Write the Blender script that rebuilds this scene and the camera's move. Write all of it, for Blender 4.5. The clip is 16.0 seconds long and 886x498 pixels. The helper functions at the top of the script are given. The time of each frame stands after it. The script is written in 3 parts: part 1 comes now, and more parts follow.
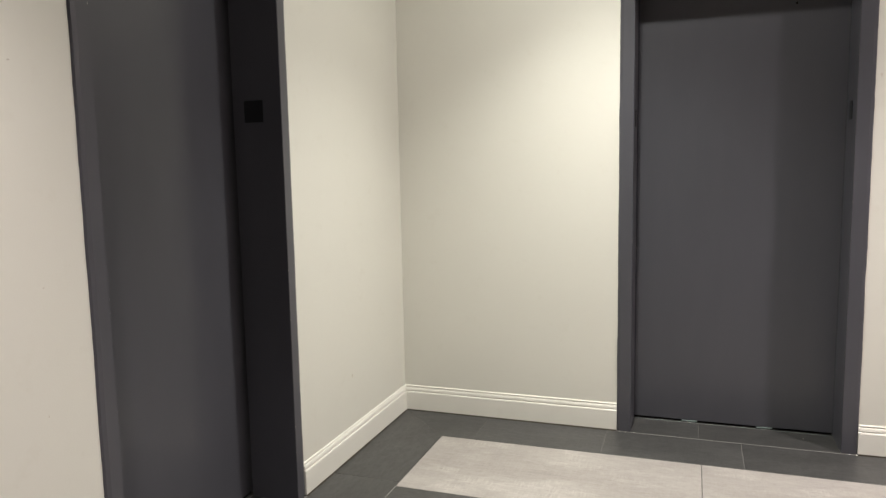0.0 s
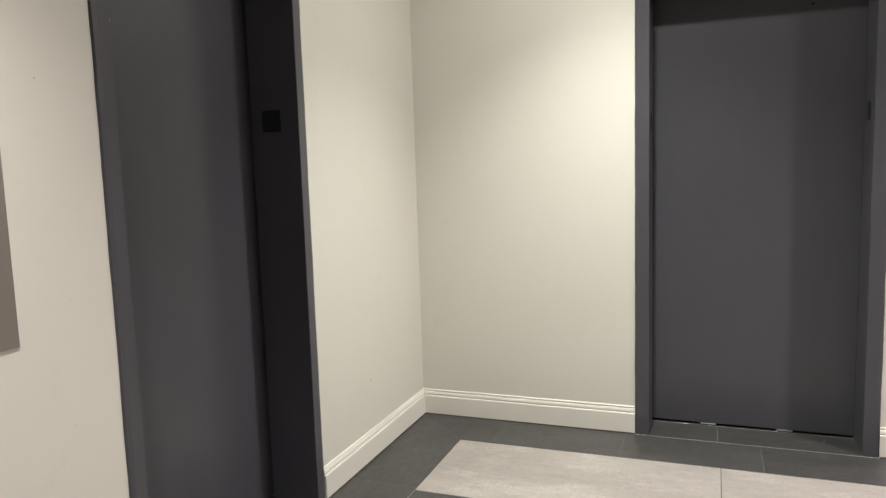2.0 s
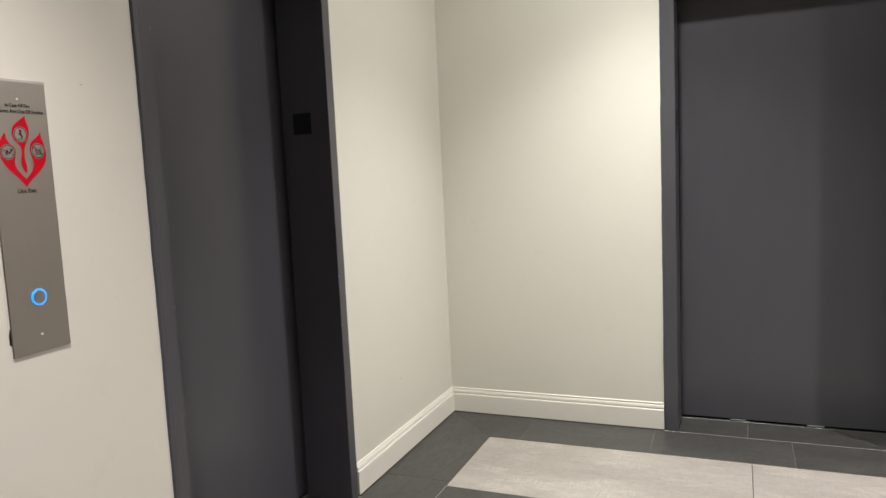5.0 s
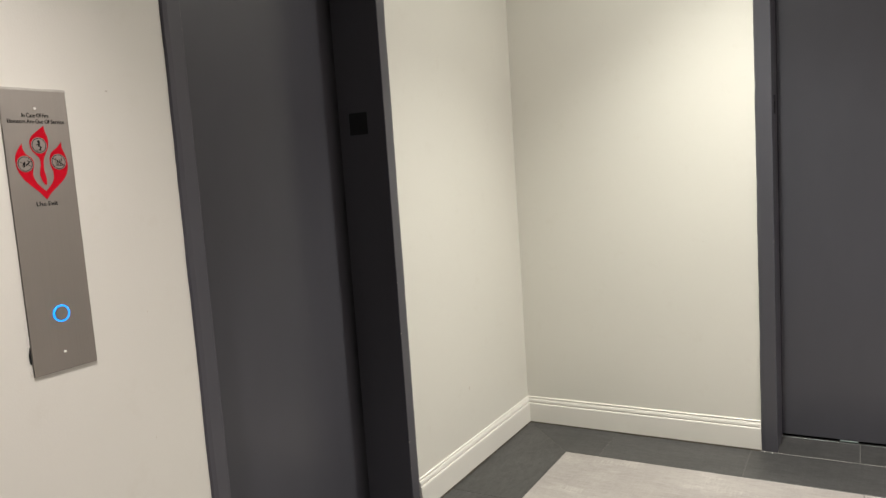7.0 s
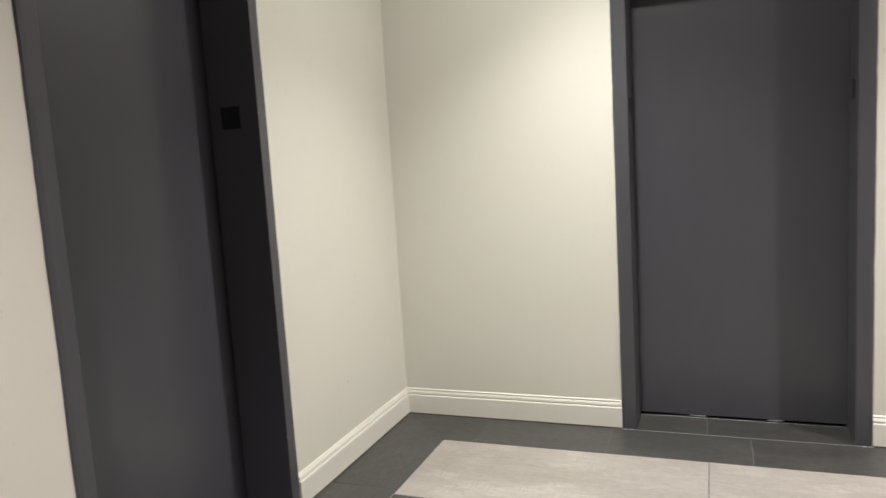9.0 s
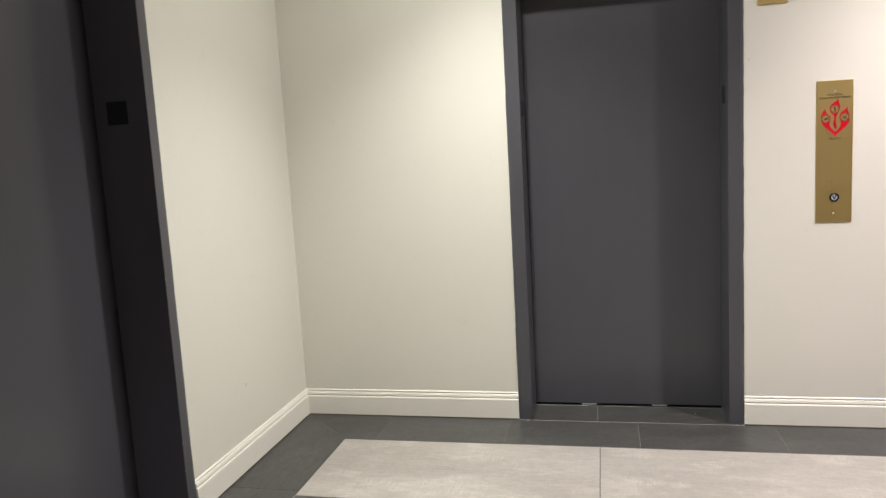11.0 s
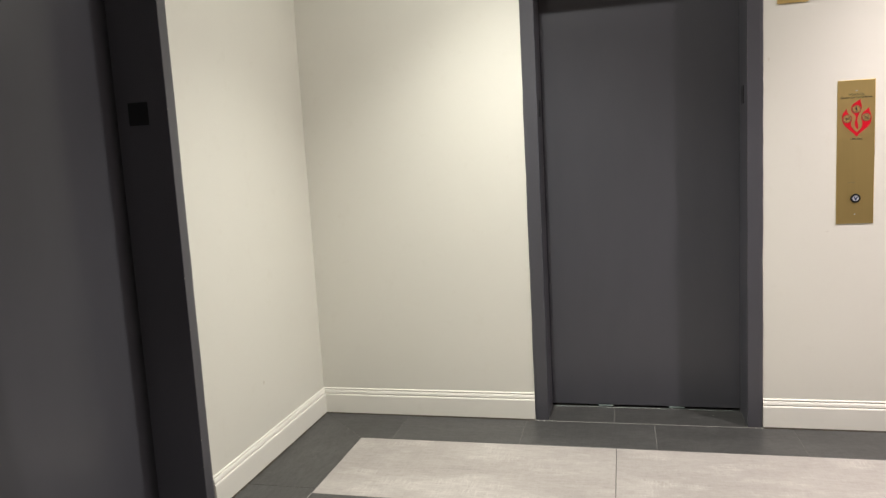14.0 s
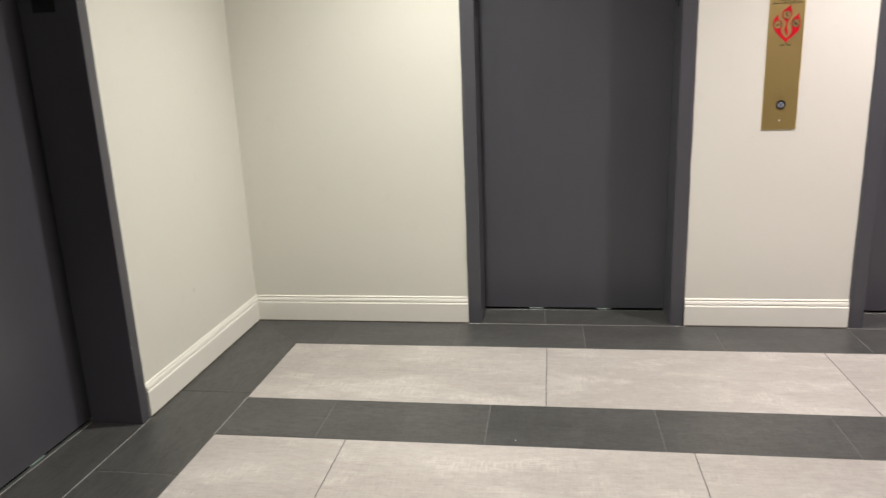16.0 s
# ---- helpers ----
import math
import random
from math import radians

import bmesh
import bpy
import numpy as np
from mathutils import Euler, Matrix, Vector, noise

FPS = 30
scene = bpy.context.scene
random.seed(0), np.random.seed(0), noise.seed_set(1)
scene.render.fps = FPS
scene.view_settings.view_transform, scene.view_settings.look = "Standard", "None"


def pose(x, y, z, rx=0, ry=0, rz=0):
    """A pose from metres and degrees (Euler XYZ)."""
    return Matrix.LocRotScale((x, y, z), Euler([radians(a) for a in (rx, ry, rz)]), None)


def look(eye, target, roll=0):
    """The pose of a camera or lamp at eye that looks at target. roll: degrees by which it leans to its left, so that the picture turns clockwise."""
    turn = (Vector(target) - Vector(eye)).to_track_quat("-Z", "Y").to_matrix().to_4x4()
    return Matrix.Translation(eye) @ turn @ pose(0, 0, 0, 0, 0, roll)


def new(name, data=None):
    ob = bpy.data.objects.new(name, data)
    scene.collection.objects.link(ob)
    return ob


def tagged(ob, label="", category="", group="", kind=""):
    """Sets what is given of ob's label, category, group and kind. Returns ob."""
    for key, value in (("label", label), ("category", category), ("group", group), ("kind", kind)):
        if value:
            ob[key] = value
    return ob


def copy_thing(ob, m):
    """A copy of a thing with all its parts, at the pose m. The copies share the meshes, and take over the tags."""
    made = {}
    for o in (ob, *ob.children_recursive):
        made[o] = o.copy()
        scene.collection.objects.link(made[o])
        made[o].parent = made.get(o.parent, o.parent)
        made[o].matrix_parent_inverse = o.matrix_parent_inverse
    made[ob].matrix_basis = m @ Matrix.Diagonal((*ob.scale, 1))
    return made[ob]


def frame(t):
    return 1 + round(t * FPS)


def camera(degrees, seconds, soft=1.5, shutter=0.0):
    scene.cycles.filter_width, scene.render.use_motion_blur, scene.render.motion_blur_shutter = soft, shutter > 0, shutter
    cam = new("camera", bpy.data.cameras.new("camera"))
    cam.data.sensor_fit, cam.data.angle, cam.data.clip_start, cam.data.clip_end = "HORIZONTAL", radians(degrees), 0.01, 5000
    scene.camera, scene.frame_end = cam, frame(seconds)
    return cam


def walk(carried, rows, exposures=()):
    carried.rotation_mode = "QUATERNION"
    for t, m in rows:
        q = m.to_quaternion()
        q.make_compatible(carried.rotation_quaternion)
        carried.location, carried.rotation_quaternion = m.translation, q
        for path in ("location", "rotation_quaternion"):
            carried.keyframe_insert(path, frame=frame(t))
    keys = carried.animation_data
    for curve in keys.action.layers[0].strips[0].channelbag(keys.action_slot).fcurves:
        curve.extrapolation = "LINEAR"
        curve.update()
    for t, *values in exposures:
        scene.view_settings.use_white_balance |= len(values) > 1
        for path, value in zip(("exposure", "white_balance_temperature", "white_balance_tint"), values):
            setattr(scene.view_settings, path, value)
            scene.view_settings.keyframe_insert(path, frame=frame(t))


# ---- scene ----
cam = camera(63.4, 16.0, soft=1.35, shutter=0.5)
PATH = [
    (0, (1.45, -3.469, 1.3), (0.791, -1.595, 1.069), -1.1),
    (0.5, (1.458, -3.47, 1.311), (0.789, -1.601, 1.068), -1.4),
    (1, (1.456, -3.472, 1.311), (0.776, -1.607, 1.07), -1.6),
    (1.5, (1.462, -3.483, 1.318), (0.766, -1.623, 1.083), -1.7),
    (2, (1.461, -3.486, 1.321), (0.756, -1.628, 1.094), -1.8),
    (2.5, (1.461, -3.488, 1.319), (0.754, -1.629, 1.102), -2.0),
    (3, (1.452, -3.493, 1.315), (0.751, -1.632, 1.105), -2.4),
    (3.2, (1.451, -3.496, 1.317), (0.754, -1.634, 1.104), -2.4),
    (5.3, (1.449, -3.535, 1.31), (0.664, -1.709, 1.088), -2.8),
    (5.5, (1.449, -3.526, 1.31), (0.646, -1.708, 1.083), -2.9),
    (6, (1.457, -3.478, 1.309), (0.594, -1.689, 1.073), -3.1),
    (6.5, (1.472, -3.386, 1.313), (0.522, -1.641, 1.082), -3.5),
    (7, (1.494, -3.314, 1.32), (0.488, -1.599, 1.104), -3.9),
    (7.5, (1.524, -3.3, 1.326), (0.502, -1.592, 1.121), -4.2),
    (8, (1.545, -3.305, 1.331), (0.587, -1.563, 1.12), -4.1),
    (8.5, (1.545, -3.32, 1.326), (0.699, -1.522, 1.098), -3.8),
    (9, (1.536, -3.355, 1.314), (0.827, -1.501, 1.069), -3.5),
    (9.5, (1.523, -3.381, 1.301), (0.945, -1.483, 1.045), -3.2),
    (10, (1.529, -3.382, 1.31), (1.04, -1.461, 1.047), -3.0),
    (10.2, (1.53, -3.386, 1.309), (1.068, -1.458, 1.046), -3.1),
    (12.3, (1.564, -3.388, 1.293), (1.134, -1.451, 1.042), -3.25),
    (12.5, (1.565, -3.387, 1.294), (1.127, -1.451, 1.042), -3.2),
    (13, (1.557, -3.388, 1.298), (1.096, -1.459, 1.044), -3.2),
    (13.5, (1.54, -3.39, 1.294), (1.06, -1.465, 1.045), -3.2),
    (14, (1.552, -3.394, 1.3), (1.064, -1.471, 1.048), -3.2),
    (14.5, (1.549, -3.395, 1.3), (1.071, -1.473, 1.024), -3.2),
    (14.7, (1.548, -3.393, 1.295), (1.08, -1.47, 1.001), -3.1),
    (15, (1.546, -3.389, 1.288), (1.1, -1.465, 0.969), -3.0),
    (15.2, (1.543, -3.385, 1.282), (1.115, -1.462, 0.935), -2.9),
    (15.5, (1.538, -3.378, 1.273), (1.135, -1.465, 0.854), -2.7),
    (15.7, (1.531, -3.378, 1.268), (1.155, -1.475, 0.781), -2.5),
    (16, (1.52, -3.378, 1.261), (1.223, -1.465, 0.762), -2.3),
]
walk(cam, [(t, look(eye, target, roll)) for t, eye, target, roll in PATH])

# ---------------- light ----------------
world = bpy.data.worlds.new("world")
scene.world = world
world.use_nodes = True
world.node_tree.nodes["Background"].inputs[0].default_value = (0.0, 0.0, 0.0, 1)
world.node_tree.nodes["Background"].inputs[1].default_value = 0.0

CEILING_Z = 2.77
# x, y, colour, beam watts, spill watts, cone of each recessed downlight
DOWNLIGHTS = (
    (1.13, -0.83, (1.00, 0.992, 0.898), 282, 16, 103),
    (3.10, -0.80, (1.00, 0.905, 0.885), 325, 18, 112),
    (5.15, -0.80, (1.00, 0.905, 0.885), 325, 18, 112),
    (0.62, -2.80, (1.00, 0.925, 0.885), 280, 2, 87),
)
for lx, ly, tone, beam, spill, cone in DOWNLIGHTS:
    lamp = bpy.data.lights.new("downlight_beam", "SPOT")
    lamp.energy, lamp.color = beam, tone
    lamp.spot_size, lamp.spot_blend, lamp.shadow_soft_size = radians(cone), 1.0, 0.045
    new("downlight_beam", lamp).matrix_world = pose(lx, ly, CEILING_Z - 0.012)
    lamp = bpy.data.lights.new("downlight_spill", "AREA")
    lamp.energy, lamp.color, lamp.shape, lamp.size = spill, tone, "DISK", 0.11
    new("downlight_spill", lamp).matrix_world = pose(lx, ly, CEILING_Z - 0.010)


# ---------------- materials ----------------
def material(name):
    m = bpy.data.materials.new(name)
    m.use_nodes = True
    return m, m.node_tree.nodes, m.node_tree.links, m.node_tree.nodes["Principled BSDF"]


def node(nodes, kind, **values):
    n = nodes.new(kind)
    for key, value in values.items():
        n.inputs[key.replace("_", " ")].default_value = value
    return n


def ramp(nodes, links, source, stops):
    n = nodes.new("ShaderNodeValToRGB")
    while len(n.color_ramp.elements) < len(stops):
        n.color_ramp.elements.new(0.5)
    for e, (place, c) in zip(n.color_ramp.elements, stops):
        e.position, e.color = place, (*c, 1)
    links.new(source, n.inputs[0])
    return n


def stretched(nodes, links, scale, offset=None):
    co = nodes.new("ShaderNodeTexCoord")
    mp = nodes.new("ShaderNodeMapping")
    mp.inputs["Scale"].default_value = scale
    links.new(co.outputs["Object"], mp.inputs["Vector"])
    if offset is not None:
        links.new(offset, mp.inputs["Location"])
    return mp.outputs["Vector"]


def blended(nodes, links, factor, a, b, mode="MIX"):
    n = nodes.new("ShaderNodeMix")
    n.data_type, n.blend_type = "RGBA", mode
    for socket, value in ((n.inputs["Factor"], factor), (n.inputs["A"], a), (n.inputs["B"], b)):
        if isinstance(value, (int, float)):
            socket.default_value = value
        elif isinstance(value, tuple):
            socket.default_value = (*value, 1)
        else:
            links.new(value, socket)
    return n.outputs["Result"]


def bumped(nodes, links, shader, height, strength, distance):
    b = node(nodes, "ShaderNodeBump", Strength=strength, Distance=distance)
    links.new(height, b.inputs["Height"])
    links.new(b.outputs["Normal"], shader.inputs["Normal"])


def painted(name, a, b, rough, orange=0.12, blotch=1.3):
    """Rolled wall or trim paint: faint blotches, fine orange-peel relief."""
    m, nodes, links, shader = material(name)
    v = stretched(nodes, links, (1, 1, 1))
    big = node(nodes, "ShaderNodeTexNoise", Scale=blotch, Detail=5.0, Roughness=0.6)
    fine = node(nodes, "ShaderNodeTexNoise", Scale=210.0, Detail=2.0)
    dirt = node(nodes, "ShaderNodeTexNoise", Scale=9.0, Detail=6.0, Roughness=0.7)
    for n in (big, fine, dirt):
        links.new(v, n.inputs["Vector"])
    base = ramp(nodes, links, big.outputs["Fac"], ((0.3, a), (0.7, b)))
    spots = ramp(nodes, links, dirt.outputs["Fac"], ((0.28, (0.97, 0.965, 0.955)), (0.42, (1, 1, 1))))
    links.new(blended(nodes, links, 1.0, base.outputs[0], spots.outputs[0], "MULTIPLY"), shader.inputs["Base Color"])
    shader.inputs["Roughness"].default_value = rough
    mixed = nodes.new("ShaderNodeMath")
    mixed.operation = "MULTIPLY_ADD"
    mixed.inputs[1].default_value = 5.0
    links.new(big.outputs["Fac"], mixed.inputs[0])
    links.new(fine.outputs["Fac"], mixed.inputs[2])
    bumped(nodes, links, shader, mixed.outputs[0], orange, 0.0015)
    return m


def enamel(name, c, rough, streak=0.035):
    """Dark sprayed metal paint with faint vertical brushing and handling marks."""
    m, nodes, links, shader = material(name)
    brush = node(nodes, "ShaderNodeTexNoise", Scale=6.0, Detail=4.0)
    links.new(stretched(nodes, links, (1.6, 1.6, 0.5)), brush.inputs["Vector"])
    blot = node(nodes, "ShaderNodeTexNoise", Scale=4.0, Detail=5.0, Roughness=0.65)
    links.new(stretched(nodes, links, (1, 1, 0.8)), blot.inputs["Vector"])
    lo, hi = tuple(k * (1 - streak) for k in c), tuple(k * (1 + streak) for k in c)
    base = ramp(nodes, links, brush.outputs["Fac"], ((0.3, lo), (0.7, hi)))
    links.new(base.outputs[0], shader.inputs["Base Color"])
    r = nodes.new("ShaderNodeMapRange")
    r.inputs["To Min"].default_value, r.inputs["To Max"].default_value = rough - 0.02, rough + 0.03
    links.new(blot.outputs["Fac"], r.inputs["Value"])
    links.new(r.outputs[0], shader.inputs["Roughness"])
    fine = node(nodes, "ShaderNodeTexNoise", Scale=320.0, Detail=1.0)
    links.new(stretched(nodes, links, (1, 1, 1)), fine.inputs["Vector"])
    bumped(nodes, links, shader, fine.outputs["Fac"], 0.03, 0.001)
    return m


def linen_tile(name, low, high, thread, rough, mottle=0.10, patch=0.45):
    """Porcelain printed like woven linen: short threads both ways, worn mottling, brighter patches of crossed
    strokes and soft clouds, each tile from another cut."""
    m, nodes, links, shader = material(name)
    info = nodes.new("ShaderNodeObjectInfo")
    shift = nodes.new("ShaderNodeVectorMath")
    shift.operation = "SCALE"
    shift.inputs[0].default_value = (37.0, 53.0, 11.0)
    links.new(info.outputs["Random"], shift.inputs["Scale"])
    off = shift.outputs[0]

    def grain(scale, detail, roughness, stops):
        n = node(nodes, "ShaderNodeTexNoise", Scale=1.0, Detail=detail, Roughness=roughness)
        links.new(stretched(nodes, links, scale, off), n.inputs["Vector"])
        return n.outputs["Fac"], ramp(nodes, links, n.outputs["Fac"], stops).outputs[0]

    def faded(value, amount):
        n = nodes.new("ShaderNodeMath")
        n.operation = "MULTIPLY"
        n.inputs[1].default_value = amount
        links.new(value, n.inputs[0])
        return n.outputs[0]

    black, white = (0, 0, 0), (1, 1, 1)
    _, base = grain((2.2, 6.0, 1), 4.0, 0.6, ((0.32, low), (0.68, high)))
    along_raw, along = grain((11.0, 150.0, 1), 5.0, 0.7, ((0.36, black), (0.68, white)))
    _, across = grain((190.0, 13.0, 1), 5.0, 0.7, ((0.44, black), (0.70, white)))
    _, wear = grain((22.0, 52.0, 1), 6.0, 0.75, ((0.34, (1 - mottle,) * 3), (0.60, (1 + mottle * 0.35,) * 3)))
    _, pores = grain((70.0, 260.0, 1), 3.0, 0.6, ((0.30, (1 - mottle * 1.2,) * 3), (0.46, white)))
    _, where = grain((4.0, 9.0, 1), 3.0, 0.6, ((0.49, black), (0.65, white)))
    _, strokes = grain((110.0, 19.0, 1), 4.0, 0.65, ((0.42, black), (0.66, white)))
    _, dashes = grain((14.0, 100.0, 1), 4.0, 0.65, ((0.44, black), (0.68, white)))
    c = blended(nodes, links, 1.0, base, wear, "MULTIPLY")
    c = blended(nodes, links, 1.0, c, pores, "MULTIPLY")
    c = blended(nodes, links, faded(along, 0.26), c, thread)
    c = blended(nodes, links, faded(across, 0.16), c, thread)
    crossed = blended(nodes, links, 1.0, strokes, dashes, "LIGHTEN")
    spots = blended(nodes, links, 1.0, crossed, where, "MULTIPLY")
    c = blended(nodes, links, faded(spots, patch), c, tuple(min(1, k * 1.10) for k in thread))
    tone = nodes.new("ShaderNodeMapRange")
    tone.inputs["To Min"].default_value, tone.inputs["To Max"].default_value = 0.93, 1.05
    links.new(info.outputs["Random"], tone.inputs["Value"])
    c = blended(nodes, links, 1.0, c, tone.outputs[0], "MULTIPLY")
    links.new(c, shader.inputs["Base Color"])
    r = nodes.new("ShaderNodeMapRange")
    r.inputs["To Min"].default_value, r.inputs["To Max"].default_value = rough - 0.07, rough + 0.09
    links.new(along_raw, r.inputs["Value"])
    links.new(r.outputs[0], shader.inputs["Roughness"])
    bumped(nodes, links, shader, along_raw, 0.10, 0.001)
    return m


def brushed(name, c, rough, scale=(260.0, 260.0, 2.5)):
    m, nodes, links, shader = material(name)
    n = node(nodes, "ShaderNodeTexNoise", Scale=1.0, Detail=3.0)
    links.new(stretched(nodes, links, scale), n.inputs["Vector"])
    wear = node(nodes, "ShaderNodeTexNoise", Scale=11.0, Detail=5.0)
    links.new(stretched(nodes, links, (1, 1, 1)), wear.inputs["Vector"])
    base = ramp(nodes, links, n.outputs["Fac"], ((0.3, tuple(k * 0.98 for k in c)), (0.7, tuple(min(1, k * 1.015) for k in c))))
    links.new(base.outputs[0], shader.inputs["Base Color"])
    shader.inputs["Metallic"].default_value = 1.0
    r = nodes.new("ShaderNodeMapRange")
    r.inputs["To Min"].default_value, r.inputs["To Max"].default_value = rough - 0.05, rough + 0.07
    links.new(wear.outputs["Fac"], r.inputs["Value"])
    links.new(r.outputs[0], shader.inputs["Roughness"])
    bumped(nodes, links, shader, n.outputs["Fac"], 0.008, 0.0004)
    return m


def plain(name, c, rough=0.5, metal=0.0, glow=0.0, gloss=0.5):
    m, nodes, links, shader = material(name)
    n = node(nodes, "ShaderNodeTexNoise", Scale=60.0, Detail=3.0)
    links.new(stretched(nodes, links, (1, 1, 1)), n.inputs["Vector"])
    base = ramp(nodes, links, n.outputs["Fac"], ((0.3, tuple(k * 0.92 for k in c)), (0.7, tuple(min(1, k * 1.06) for k in c))))
    links.new(base.outputs[0], shader.inputs["Base Color"])
    shader.inputs["Roughness"].default_value, shader.inputs["Metallic"].default_value = rough, metal
    shader.inputs["Specular IOR Level"].default_value = gloss
    if glow:
        shader.inputs["Emission Color"].default_value = (*c, 1)
        shader.inputs["Emission Strength"].default_value = glow
    return m


WALL = painted("wall_paint", (0.725, 0.705, 0.645), (0.745, 0.725, 0.665), 0.55)
CEILING = painted("ceiling_paint", (0.80, 0.79, 0.75), (0.83, 0.82, 0.78), 0.8)
TRIM = painted("trim_paint", (0.805, 0.780, 0.722), (0.825, 0.800, 0.742), 0.5, 0.05, 6.0)
ENAMEL = enamel("charcoal_enamel", (0.077, 0.076, 0.089), 0.31)
PALE = linen_tile("pale_linen_tile", (0.268, 0.245, 0.228), (0.332, 0.308, 0.288), (0.452, 0.424, 0.400), 0.40, 0.13, 0.62)
DARK = linen_tile("dark_linen_tile", (0.035, 0.035, 0.034), (0.056, 0.055, 0.054), (0.108, 0.106, 0.103), 0.42, 0.46, 0.15)
GROUT = plain("grout", (0.135, 0.131, 0.123), 0.9)
STEEL = brushed("brushed_steel", (0.43, 0.405, 0.37), 0.36)
BRASS = brushed("brushed_brass", (0.80, 0.60, 0.25), 0.42)
ALU = brushed("sill_aluminium", (0.30, 0.32, 0.31), 0.5, (2.5, 240, 240))
GIB = plain("guide_nylon", (0.20, 0.25, 0.24), 0.45)
BLACK = plain("black_plate", (0.008, 0.008, 0.009), 0.35)
# near-black colour that stands for the shade inside holes and gaps
HOLE_SHADE = plain("hole_shade_black", (0.01, 0.01, 0.01), 0.9)
INK = plain("black_print", (0.02, 0.02, 0.02), 0.8, gloss=0.15)
RED = plain("red_print", (0.54, 0.004, 0.018), 0.8, gloss=0.1)
# near-white, non-metal: the highlight of the metal screws put into the colour
SCREW = plain("screw_highlight_white", (0.92, 0.90, 0.84), 0.3)
BLUE = plain("blue_ring_light", (0.012, 0.29, 1.0), 0.4, 0.0, 1.25)
CREAM = plain("cream_insert", (0.40, 0.41, 0.46), 0.4)
ARROW = plain("blue_grey_print", (0.04, 0.05, 0.11), 0.5)
GLINT = plain("scratched_brass", (0.62, 0.50, 0.27), 0.5, 0.6)
CHIP = plain("bare_primer", (0.34, 0.33, 0.32), 0.7)
# white of bare plaster, also of the highlight painted under the steel plate
PLASTER_AND_HIGHLIGHT = plain("plaster_and_highlight_white", (0.80, 0.78, 0.73), 0.9)
# pale grey for the painted highlight on the steel plate's top edge
BEVEL_HIGHLIGHT = plain("bevel_highlight_grey", (0.50, 0.48, 0.44), 0.7)
LENS = plain("lamp_lens", (1.0, 0.95, 0.85), 0.4, 0.0, 6.0)
WOOD = plain("red_brown_veneer", (0.16, 0.055, 0.02), 0.35)
OLIVE = brushed("bronze_panel", (0.30, 0.23, 0.09), 0.4)
MARBLE = linen_tile("black_marble", (0.008, 0.008, 0.008), (0.02, 0.02, 0.02), (0.12, 0.12, 0.11), 0.2)


# ---------------- building helpers ----------------
def mesh_object(name, bm, mat, parent=None, label="", smooth=False):
    bmesh.ops.recalc_face_normals(bm, faces=bm.faces[:])
    me = bpy.data.meshes.new(name)
    bm.to_mesh(me)
    bm.free()
    me.materials.append(mat)
    if smooth:
        for p in me.polygons:
            p.use_smooth = True
    ob = new(name, me)
    ob.parent = parent
    return tagged(ob, label)


def part(name, bm, mat, parent, label="", smooth=False):
    return mesh_object(name, bm, mat, parent, label, smooth)


def thing(name, m, label, category, group="", kind=""):
    ob = new(name)
    ob.empty_display_size = 0.1
    ob.matrix_world = m
    return tagged(ob, label, category, group, kind)


def add_box(bm, a, b, bevel=0.0):
    made = bmesh.ops.create_cube(bm, size=1)["verts"]
    for v in made:
        v.co = Vector([(a[i] + b[i]) / 2 + v.co[i] * (b[i] - a[i]) for i in range(3)])
    if bevel:
        edges = list({e for v in made for e in v.link_edges})
        bmesh.ops.bevel(bm, geom=edges, offset=bevel, segments=1, affect="EDGES")
    return bm


def box(a, b, bevel=0.0):
    return add_box(bmesh.new(), a, b, bevel)


def add_disc(bm, centre, radius, depth, axis="y", sides=28, inner=0.0):
    """A short cylinder or ring; its axis is y or z and it starts at centre and grows by depth along the axis."""
    def place(r, a, d):
        u, w = r * math.cos(a), r * math.sin(a)
        return (centre[0] + u, centre[1] + d, centre[2] + w) if axis == "y" else (centre[0] + u, centre[1] + w, centre[2] + d)
    angles = [math.tau * k / sides for k in range(sides)]
    loops = [[bm.verts.new(place(r, a, d)) for a in angles] for r, d in ((radius, 0), (radius, depth))]
    if inner:
        loops += [[bm.verts.new(place(inner, a, d)) for a in angles] for d in (depth, 0)]
    pairs = list(zip(loops, loops[1:]))
    if inner:
        pairs.append((loops[-1], loops[0]))
    for p, q in pairs:
        for k in range(sides):
            n = (k + 1) % sides
            bm.faces.new((p[k], p[n], q[n], q[k]))
    if not inner:
        bm.faces.new(loops[0])
        bm.faces.new(loops[1])
    return bm


def sweep(outline, stations):
    """Joins one closed outline, placed at each station by a function of (point, index), into a solid."""
    bm = bmesh.new()
    rows = [[bm.verts.new(s(p, n)) for n, p in enumerate(outline)] for s in stations]
    count = len(outline)
    for p, q in zip(rows, rows[1:]):
        for k in range(count):
            n = (k + 1) % count
            bm.faces.new((p[k], p[n], q[n], q[k]))
    bm.faces.new(rows[0])
    bm.faces.new(rows[-1])
    return bm


